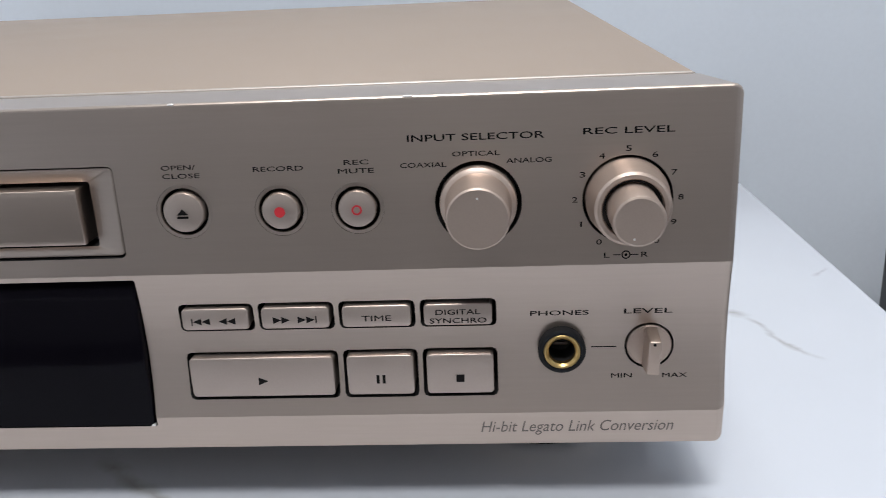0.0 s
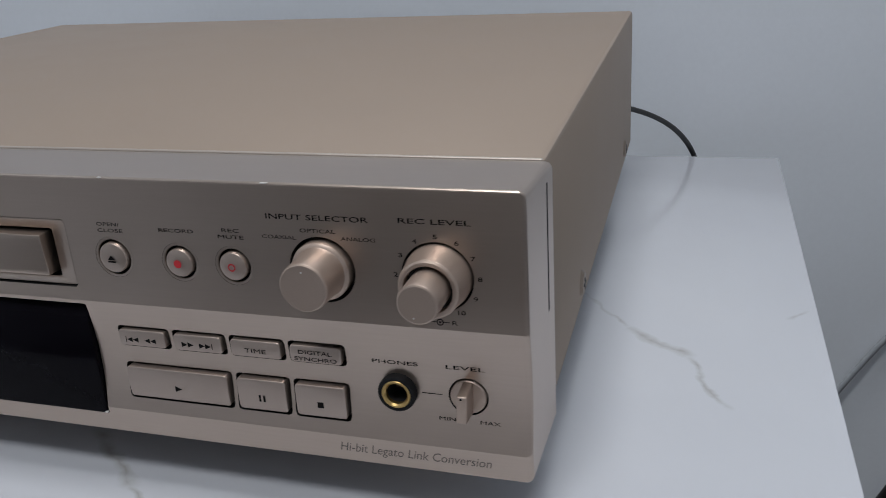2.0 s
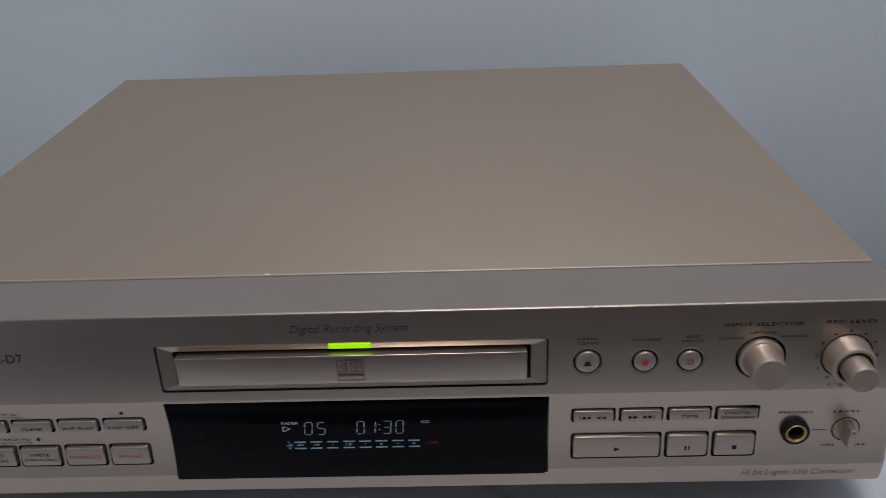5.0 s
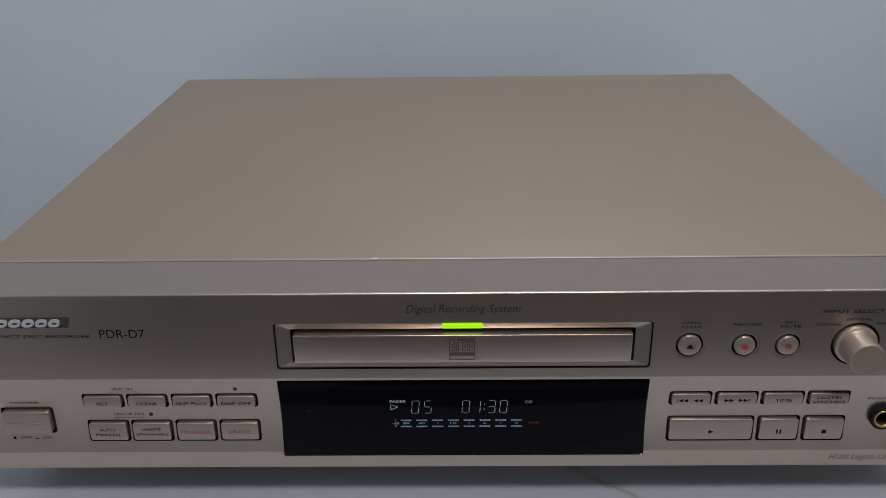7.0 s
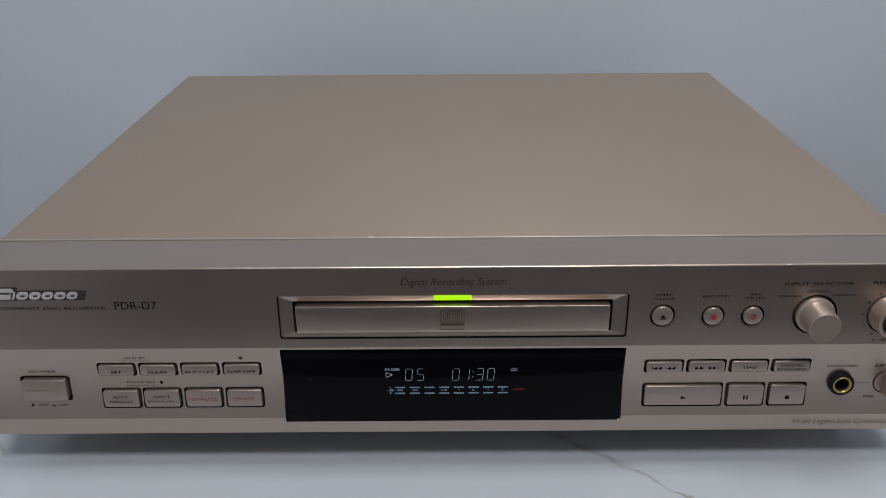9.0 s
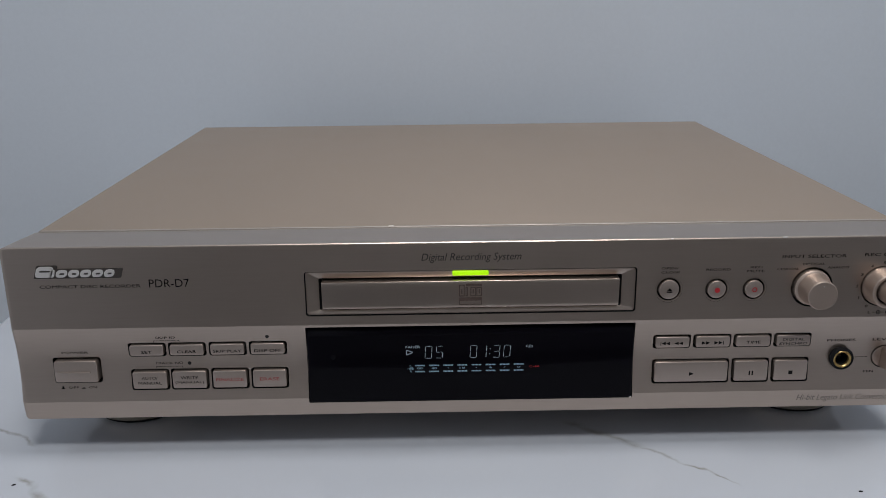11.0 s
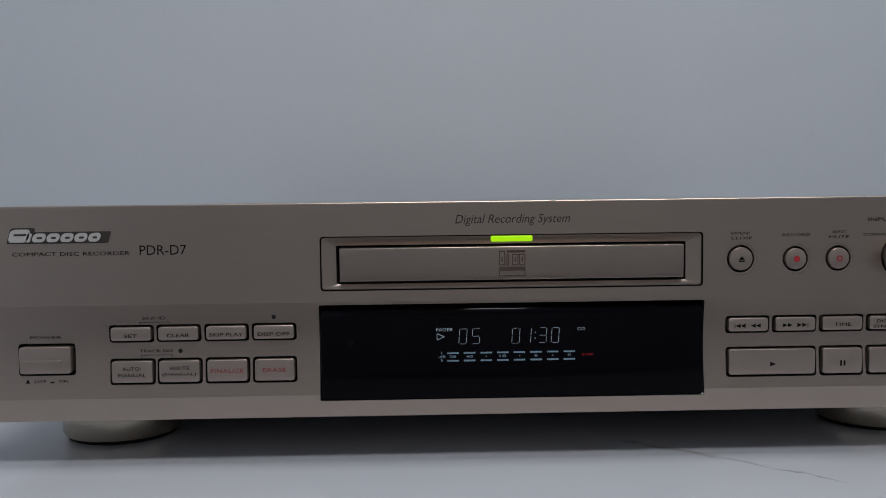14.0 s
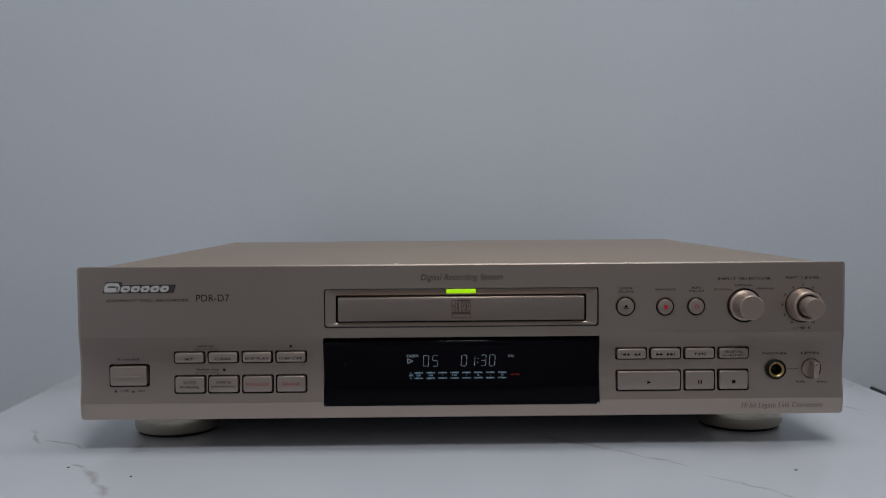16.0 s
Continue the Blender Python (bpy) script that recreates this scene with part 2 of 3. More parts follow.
def turned(profile, cx, cz, seg=48, bm=None, closed=True):
    """A body turned round an axis along y through (cx, cz); profile: radius and y, in millimetres, from back to front."""
    own = bm or bmesh.new()
    rings = []
    for r, y in profile:
        if r <= 1e-6:
            rings.append([own.verts.new(Vector((cx, y, cz)) * MM)])
        else:
            rings.append([own.verts.new(Vector((cx + r * math.cos(a), y, cz + r * math.sin(a))) * MM) for a in (2 * math.pi * k / seg for k in range(seg))])
    for a, b in zip(rings, rings[1:]):
        for k in range(seg):
            j = (k + 1) % seg
            f = [a[k % len(a)], a[j % len(a)], b[j % len(b)], b[k % len(b)]]
            f = list(dict.fromkeys(f))
            if len(f) > 2:
                own.faces.new(f)
    if closed and len(rings[0]) > 1:
        own.faces.new(rings[0])
    if closed and len(rings[-1]) > 1:
        own.faces.new(rings[-1])
    return own


def upright(profile, cx, cy, seg=64):
    """The same round an upright axis; profile: radius and z."""
    bm = turned([(r, z) for r, z in profile], 0, 0, seg)
    for v in bm.verts:
        x, y, z = v.co
        v.co = (x + cx * MM, z + cy * MM, y)
    return bm


def face_y(z):
    """How far back the front panel's face lies at a height, in millimetres."""
    if z >= 63.4:
        return 0.0
    if z >= 26.8:
        u = (z - 26.8) / 36.6
        return 7.6 * u * (1 - u)
    return (26.8 - z) * 0.10


def outline(points, y, bm=None, lift=0.05):
    """A thin printed shape lying on the panel: its outline in x and z, pressed to the face."""
    own = bm or bmesh.new()
    where = (lambda z: face_y(z) - lift) if y is None else (lambda z: y)
    front = [own.verts.new(Vector((px, where(pz), pz)) * MM) for px, pz in points]
    own.faces.new(front)
    return own


def pill(x0, x1, z0, z1, r, y0, y1, lean=0.0):
    """A raised piece with a rounded outline, leaning like slanted letters."""
    pts = []
    for cx, cz, a in ((x1 - r, z1 - r, 0), (x0 + r, z1 - r, 90), (x0 + r, z0 + r, 180), (x1 - r, z0 + r, 270)):
        pts += [(cx + r * math.cos(radians(a + d)), cz + r * math.sin(radians(a + d))) for d in (0, 30, 60, 90)]
    bm = bmesh.new()
    back = [bm.verts.new(Vector((px + (pz - z0) * lean, y1, pz)) * MM) for px, pz in pts]
    front = [bm.verts.new(Vector((px + (pz - z0) * lean, y0, pz)) * MM) for px, pz in pts]
    bm.faces.new(front)
    for k in range(len(pts)):
        j = (k + 1) % len(pts)
        bm.faces.new((back[k], back[j], front[j], front[k]))
    return bm


def arc(cx, cz, r, a0=0, a1=360, n=24):
    return [(cx + r * math.cos(radians(a0 + (a1 - a0) * k / n)), cz + r * math.sin(radians(a0 + (a1 - a0) * k / n))) for k in range(n)]


def ring_flat(cx, cz, r0, r1, y, n=28):
    bm = bmesh.new()
    a = [bm.verts.new(Vector((px, face_y(pz) - 0.05 if y is None else y, pz)) * MM) for px, pz in arc(cx, cz, r0, n=n)]
    b = [bm.verts.new(Vector((px, face_y(pz) - 0.05 if y is None else y, pz)) * MM) for px, pz in arc(cx, cz, r1, n=n)]
    for k in range(n):
        j = (k + 1) % n
        bm.faces.new((a[k], a[j], b[j], b[k]))
    return bm


def lettering(text, x0, x1, z0, z1, mat, parent, y=None, shear=0.0, lift=0.05, name="lettering", bold=0.013):
    """Words printed between x0 and x1, z0 and z1; y None: on the panel's own face."""
    cu = bpy.data.curves.new("words", "FONT")
    cu.body, cu.size, cu.shear, cu.resolution_u = text, 1.0, shear, 3
    tmp = new("words", cu)
    dg = bpy.context.evaluated_depsgraph_get()
    flat = bpy.data.meshes.new_from_object(tmp.evaluated_get(dg))
    bpy.data.objects.remove(tmp)
    bm = bmesh.new()
    for k in (-1, 1) if bold else (0,):
        bm.from_mesh(flat)
        bm.verts.ensure_lookup_table()
        for v in bm.verts[-len(flat.vertices):]:
            v.co += Vector((k * bold * 0.7, k * bold, k * 0.012))
    co = np.array([v.co for v in bm.verts])
    lo, hi = co.min(0), co.max(0)
    for v in bm.verts:
        px = x0 + (v.co.x - lo[0]) / (hi[0] - lo[0]) * (x1 - x0)
        pz = z0 + (v.co.y - lo[1]) / (hi[1] - lo[1]) * (z1 - z0)
        v.co = Vector((px, ((face_y(pz) - lift) if y is None else y) - v.co.z, pz)) * MM
    bm.to_mesh(flat)
    bm.free()
    me = flat
    me.materials.clear()
    me.materials.append(mat)
    me.name = name
    return part(name, me, mat, parent)


def tube(points, radius, mat, name, label, category, bm=None):
    """A round cable along a smooth line through points in millimetres."""
    cu = bpy.data.curves.new(name, "CURVE")
    cu.dimensions, cu.bevel_depth, cu.bevel_resolution, cu.resolution_u, cu.use_fill_caps = "3D", radius * MM, 3, 10, True
    sp = cu.splines.new("NURBS")
    sp.points.add(len(points) - 1)
    for q, p in zip(sp.points, points):
        q.co = (*(Vector(p) * MM), 1)
    sp.use_endpoint_u, sp.order_u = True, 4
    tmp = new(name, cu)
    me = bpy.data.meshes.new_from_object(tmp.evaluated_get(bpy.context.evaluated_depsgraph_get()))
    bpy.data.objects.remove(tmp)
    me.materials.clear()
    me.materials.append(mat)
    smooth(me, 60)
    mid = centred(me)
    ob = new(name, me)
    ob.location = mid
    PLACE[ob] = mid
    return tagged(ob, label, category)


# ---- the room ----
def wall(name, x0, x1, y0, y1, z0, z1, mat, label):
    return solid(name, box(x0, x1, y0, y1, z0, z1), mat, label, kind="structure")


wall("floor", -1100, 1700, -2600, 560, -820, -760, FLOOR, "brown tiled floor under the table")
wall("wall_back", -1000, 1600, 440, 540, -760, 1810, WALL, "bluish white painted wall behind the table")
# Unseen wall, set close so its bounce brightens the front panel's reflections.
wall("wall_left", -1100, -1000, -2600, 540, -760, 1810, WALL, "plain bluish white side wall, unseen, closing the room")
wall("wall_right", 1600, 1700, -2600, 540, -760, 1810, WALL, "plain bluish white side wall, unseen, closing the room")
wall("wall_front", -1000, 1600, -2600, -2500, -760, 1810, ROOM, "plain pale grey painted wall facing the table")
wall("ceiling", -1100, 1700, -2600, 540, 1810, 1870, CEILING, "plain white painted ceiling")


def ceiling_lamp(x, y, long, wide):
    t = thing("ceiling_lamp", (x / 1000, y / 1000, 1.81), "white enamel box lamp on the ceiling", "ceiling lamp", "lamps on the ceiling")
    a, b = long / 2, wide / 2
    part("housing", box(x - a - 30, x + a + 30, y - b - 30, y + b + 30, 1770, 1810, 6), LAMP_BODY, t)
    part("rim", box(x - a - 15, x + a + 15, y - b - 15, y + b + 15, 1730, 1770, 4), LAMP_BODY, t)


for lamp_x, lamp_y, long, wide, power in LAMP_ROWS:
    ceiling_lamp(lamp_x * 1000, lamp_y * 1000, long * 1000, wide * 1000)


# ---- the table ----
def side_table():
    t = thing("side_table", (0, 0.15, -0.76), "small white table with a polished veined stone top", "table")
    bm = bmesh.new()
    foot = [(-300.5, -84.5), (302.5, -97.5), (289.5, 392), (-303, 392)]
    low = [bm.verts.new(Vector((x, y, -0.8)) * MM) for x, y in foot]
    top = [bm.verts.new(Vector((x, y, 0)) * MM) for x, y in foot]
    bm.faces.new(low[::-1])
    bm.faces.new(top)
    for k in range(4):
        j = (k + 1) % 4
        bm.faces.new((low[k], low[j], top[j], top[k]))
    bmesh.ops.bevel(bm, geom=bm.edges[:], offset=0.25 * MM, segments=2, profile=0.5, affect="EDGES")
    me = mesh_of(bm, "tabletop", STONE)
    smooth(me)
    ob = new("tabletop", me)
    ob.parent = t
    ob.location = -PLACE[t]
    PLACE[ob] = Vector((0, 0, 0))
    tagged(ob, "polished white stone sheet with thin grey veins")
    for name, mat, z0, z1, inset, label in (
        ("edge_board", DARK_WOOD, -9.0, -0.85, 0.0, "dark brown board under the stone"),
        ("shadow_joint", GAP, -10.3, -9.0, 3.0, ""),
        ("apron", LAMP_BODY, -90.0, -10.3, 0.3, "white painted apron"),
    ):
        bm = bmesh.new()
        ring = [(-300.5 + inset, -84.5 + inset), (302.5 - inset, -97.5 + inset), (289.5 - inset, 392 - inset), (-303 + inset, 392 - inset)]
        low = [bm.verts.new(Vector((x, y, z0)) * MM) for x, y in ring]
        top = [bm.verts.new(Vector((x, y, z1)) * MM) for x, y in ring]
        bm.faces.new(low[::-1])
        bm.faces.new(top)
        for k in range(4):
            j = (k + 1) % 4
            bm.faces.new((low[k], low[j], top[j], top[k]))
        part(name, bm, mat, t, label)
    for x in (-268, 236):
        for y in (-70, 330):
            part("leg", box(x, x + 40, y, y + 40, -760, -89.5, 3), LAMP_BODY, t)


side_table()

# ---- the disc recorder ----
DECK = thing("disc_recorder", (0, 0.18, 0.0), "champagne coloured compact disc recorder with lit display on the stone table", "disc recorder")

ROUND = [(89.2, 78.2, 4.75), (110.9, 77.9, 4.35), (127.9, 77.9, 4.35)]
TOP_ROW = [(-158.0, -141.7), (-139.6, -123.3), (-121.0, -104.7), (-102.5, -86.1), (84.4, 100.9), (103.1, 119.7), (121.9, 138.5), (140.7, 157.1)]
LOW_LEFT = [(-158.0, -141.4), (-139.6, -123.1), (-120.9, -104.5), (-102.4, -86.1)]
LOW_RIGHT = [(84.6, 119.7), (122.0, 138.5), (140.7, 157.1)]
INPUT, REC, JACK, LEVEL = (154.4, 78.3), (186.5, 78.3), (172.4, 42.6), (192.4, 42.8)


def front_panel():
    """The thick front, swept from its side profile, with real pockets for every control."""
    prof = [(36, 17.8), (36, 98.6), (35.6, 99.3), (34.8, 99.5), (0.7, 102.2), (0.3, 102.06), (0.07, 101.8), (0, 101.4), (0, 63.4)]
    prof += [(face_y(z), z) for z in np.linspace(63.4, 26.8, 22)[1:]]
    prof += [(face_y(18.6), 18.6), (face_y(18.6) + 0.15, 18.0), (face_y(18.6) + 0.7, 17.8)]
    bm = bmesh.new()
    rings = []
    bends = [(207.8 + 2.2 * math.sin(radians(a)), 1 - math.cos(radians(a))) for a in (0, 18, 36, 54, 72, 90)]
    for x, k in [(-x, k) for x, k in bends[::-1]] + bends:
        ky, kz = 1 - 0.055 * k, 1 - 0.05 * k
        rings.append([bm.verts.new(Vector((x, 18 + (y - 18) * ky, 60 + (z - 60) * kz)) * MM) for y, z in prof])
    for a, b in zip(rings, rings[1:]):
        for k in range(len(prof)):
            j = (k + 1) % len(prof)
            bm.faces.new((a[k], a[j], b[j], b[k]))
    bm.faces.new(rings[0])
    bm.faces.new(rings[-1][::-1])
    me = mesh_of(bm, "front_panel", [CHAMPAGNE, GAP])
    body = new("body_tmp", me)
    cut = bmesh.new()
    for x0, x1 in TOP_ROW:
        box(x0 - 0.55, x1 + 0.55, -5, 9, 48.5, 55.5, 1.2, 2, cut)
    for x0, x1 in LOW_LEFT:
        box(x0 - 0.55, x1 + 0.55, -5, 9, 31.95, 42.2, 1.2, 2, cut)
    for x0, x1 in LOW_RIGHT:
        box(x0 - 0.55, x1 + 0.55, -5, 9, 31.1, 43.0, 1.2, 2, cut)
    box(-194.0, -171.9, -5, 9, 36.0, 48.6, 1.2, 2, cut)
    box(-76.6, 75.1, -5, 9, 24.4, 62.2, 0.5, 2, cut)
    box(-75.7, 74.4, -5, 8, 67.7, 89.0, 1.4, 4, cut)
    for x in (-215, 206):
        box(x, x + 9, 26.0, 27.8, 58, 96, 0, 2, cut)
    for x, z, r in ROUND:
        turned([(r + 1.5, 8), (r + 1.5, -5)], x, z, 48, cut)
    for (x, z), r in ((INPUT, 9.45), (REC, 9.7), (JACK, 5.3), (LEVEL, 5.6)):
        turned([(r, 8), (r, -5)], x, z, 48, cut)
    bmesh.ops.recalc_face_normals(cut, faces=cut.faces[:])
    for f in cut.faces:
        f.material_index = 1
    knife = new("knife_tmp", mesh_of(cut, "knife", [CHAMPAGNE, GAP]))
    md = body.modifiers.new("pockets", "BOOLEAN")
    md.operation, md.solver, md.object = "DIFFERENCE", "EXACT", knife
    out = bpy.data.meshes.new_from_object(body.evaluated_get(bpy.context.evaluated_depsgraph_get()))
    out.name = "front_panel"
    for o in (body, knife):
        bpy.data.objects.remove(o)
    return part("front_panel", out, None, DECK, "satin champagne aluminium front with a hollowed lower half", 5)


FRONT = front_panel()


def cover():
    bm = bmesh.new()
    prof = [(36.2, 207.6, -207.6, 99.2), (36.5, 207.9, -207.9, 99.7), (37.0, 208.2, -208.2, 99.95), (347.0, 200.3, -202.3, 99.9), (347.5, 199.9, -201.9, 99.5)]
    rings = []
    for y, xr, xl, top in prof:
        r = 1.8
        pts = [(xr, 22), (xr, top - r), (xr - 0.3 * r, top - 0.3 * r), (xr - r, top), (xl + r, top), (xl + 0.3 * r, top - 0.3 * r), (xl, top - r), (xl, 22)]
        inner = [(x * 0.994, z - (1.0 if z > 50 else 0)) for x, z in pts[::-1]]
        rings.append([bm.verts.new(Vector((x, y, z)) * MM) for x, z in pts + inner])
    n = len(rings[0])
    for a, b in zip(rings, rings[1:]):
        for k in range(n):
            j = (k + 1) % n
            bm.faces.new((a[k], a[j], b[j], b[k]))
    bm.faces.new(rings[0])
    bm.faces.new(rings[-1][::-1])
    ob = part("top_cover", bm, COVER, DECK, "painted champagne steel cover")
    # Thin added strip whose lighter colour paints the gleam along the front edge.
    part("folded_edge", box(-207.3, 207.3, 35.75, 37.1, 98.6, 99.92, 0.6, 5), EDGE, ob, "front edge of the cover, paler paint for its highlight")
    for x, s in ((207.4, 1), (-207.4, -1)):
        for y in (110, 300):
            xx = x - s * (y - 36) * (0.0254 if s > 0 else 0.019)
            bm = turned([(5.2, 0), (5.2, 1.0), (4.2, 2.0), (0, 2.2)], 0, 0, 24)
            bm.transform(Matrix.Translation(Vector((xx, y, 30.0)) * MM) @ Matrix.Rotation(radians(-90 * s), 4, "Z"))
            screw = part("screw", bm, SCREW, ob)
            bm = box(-2.4, 2.4, 2.1, 2.3, -0.5, 0.5)
            box(-0.5, 0.5, 2.1, 2.3, -2.4, 2.4, bm=bm)
            bm.transform(Matrix.Translation(Vector((xx, y, 30.0)) * MM) @ Matrix.Rotation(radians(-90 * s), 4, "Z"))
            part("cross_slot", bm, GAP, screw)
    part("chassis", box(-198, 197, 37, 345, 18.5, 22.0, 0.5), UNDERSIDE, DECK, "dark steel bottom plate")
    part("back_plate", box(-198, 197, 340, 345.5, 22.0, 98.0, 0.4), UNDERSIDE, DECK, "dark rear plate")
    return ob


cover()


def deck_foot(x, y):
    bm = upright([(22, 18.4), (24.6, 18.2), (25.2, 17.2), (25.2, 3.2), (24.6, 1.9), (23.8, 1.6)], x, y)
    foot = part("foot", bm, FOOT_METAL, DECK, "pale gold round foot")
    bm = upright([(23.4, 1.6), (23.6, 1.2), (23.3, 0.3), (22.6, 0.0)], x, y)
    part("rubber_pad", bm, RUBBER, foot)


for fx in (-171.5, 169.5):
    for fy in (53, 300):
        deck_foot(fx, fy)

# ---- disc tray, light and display ----
def rounded(x0, x1, z0, z1, r):
    """A rectangle's outline with rounded corners."""
    corners = ((x1 - r, z1 - r, 0), (x0 + r, z1 - r, 90), (x0 + r, z0 + r, 180), (x1 - r, z0 + r, 270))
    return [(cx + r * math.cos(radians(a + d)), cz + r * math.sin(radians(a + d))) for cx, cz, a in corners for d in (0, 22.5, 45, 67.5, 90)]


def leant(bm):
    """Lays the printing on the tray front's leaning face."""
    for v in bm.verts:
        v.co.y += (83.7 * MM - v.co.z) * 0.045


def tray():
    bm = bmesh.new()
    outer = rounded(-75.25, 73.95, 68.15, 88.6, 1.3)
    lip = rounded(-75.0, 73.7, 68.4, 88.4, 1.2)
    mid = rounded(-74.7, 73.4, 68.7, 88.2, 1.0)
    inner = rounded(-69.5, 67.9, 70.2, 85.4, 0.7)
    rows = [(outer, 7.0), (outer, 0.75), (lip, 0.6), (mid, 0.64), (inner, 1.7), (inner, 7.5)]
    rings = [[bm.verts.new(Vector((x, y, z)) * MM) for x, z in pts] for pts, y in rows]
    for a, b in zip(rings, rings[1:]):
        for k in range(len(outer)):
            j = (k + 1) % len(outer)
            f = bm.faces.new((a[k], a[j], b[j], b[k]))
            f.material_index = 1 if b is rings[-1] else 0
    bezel = part("tray_bezel", bm, [CHAMPAGNE, GAP], DECK, "recessed champagne frame round the disc tray", 45)
    part("tray_gap", box(-69.4, 67.8, 7.0, 7.8, 70.3, 85.3), GAP, bezel)
    bm = bulged(-67.9, 66.2, -2.05, 6.5, 71.5, 84.4, 0.28, 0.16)
    for v in bm.verts:
        if v.co.y < 0:
            v.co.y += (83.7 * MM - v.co.z) * 0.045
    door = part("tray_door", bm, CHAMPAGNE, DECK, "flat champagne disc tray front")
    bm = bmesh.new()
    for x0, x1, z0, z1 in ((-6.1, 4.2, 74.9, 76.5), (-3.0, 4.2, 82.0, 82.9), (-6.1, 4.2, 72.9, 73.2), (-6.1, -5.8, 73.2, 74.9), (3.9, 4.2, 73.2, 74.9)):
        outline([(x0, z0), (x1, z0), (x1, z1), (x0, z1)], -2.27, bm)
    leant(bm)
    badge = part("badge", bm, BADGE_INK, door, "small printed brown disc badge")
    # four hollow blocks in a row
    for x0, up in ((-6.1, 1.2), (-3.2, 0.0), (-1.0, 0.0), (1.7, 0.0)):
        w, z1 = (1.1 if x0 == -3.2 else 2.5), 81.5 + up
        bm = bmesh.new()
        for q in ((x0, x0 + 0.42, 77.0, z1), (x0 + w - 0.42, x0 + w, 77.0, z1), (x0 + 0.42, x0 + w - 0.42, 77.0, 77.45), (x0 + 0.42, x0 + w - 0.42, z1 - 0.45, z1)):
            outline([(q[0], q[2]), (q[1], q[2]), (q[1], q[3]), (q[0], q[3])], -2.27, bm)
        if w > 2:
            outline([(x0 + 1.0, 78.3), (x0 + 1.5, 78.3), (x0 + 1.5, 80.4), (x0 + 1.0, 80.4)], -2.27, bm)
        leant(bm)
        part("badge_block", bm, BADGE_INK, badge)
    part("tray_light", box(-9.0, 7.3, -0.2, 3.0, 86.2, 88.5, 0.5, 3), GREEN_LED, DECK, "lit yellow-green bar light")


tray()

DIGITS = {"0": "abcdef", "1": "bc", "2": "abged", "3": "abgcd", "4": "fgbc", "5": "afgcd", "6": "afgedc", "7": "abc", "8": "abcdefg", "9": "abcdfg"}


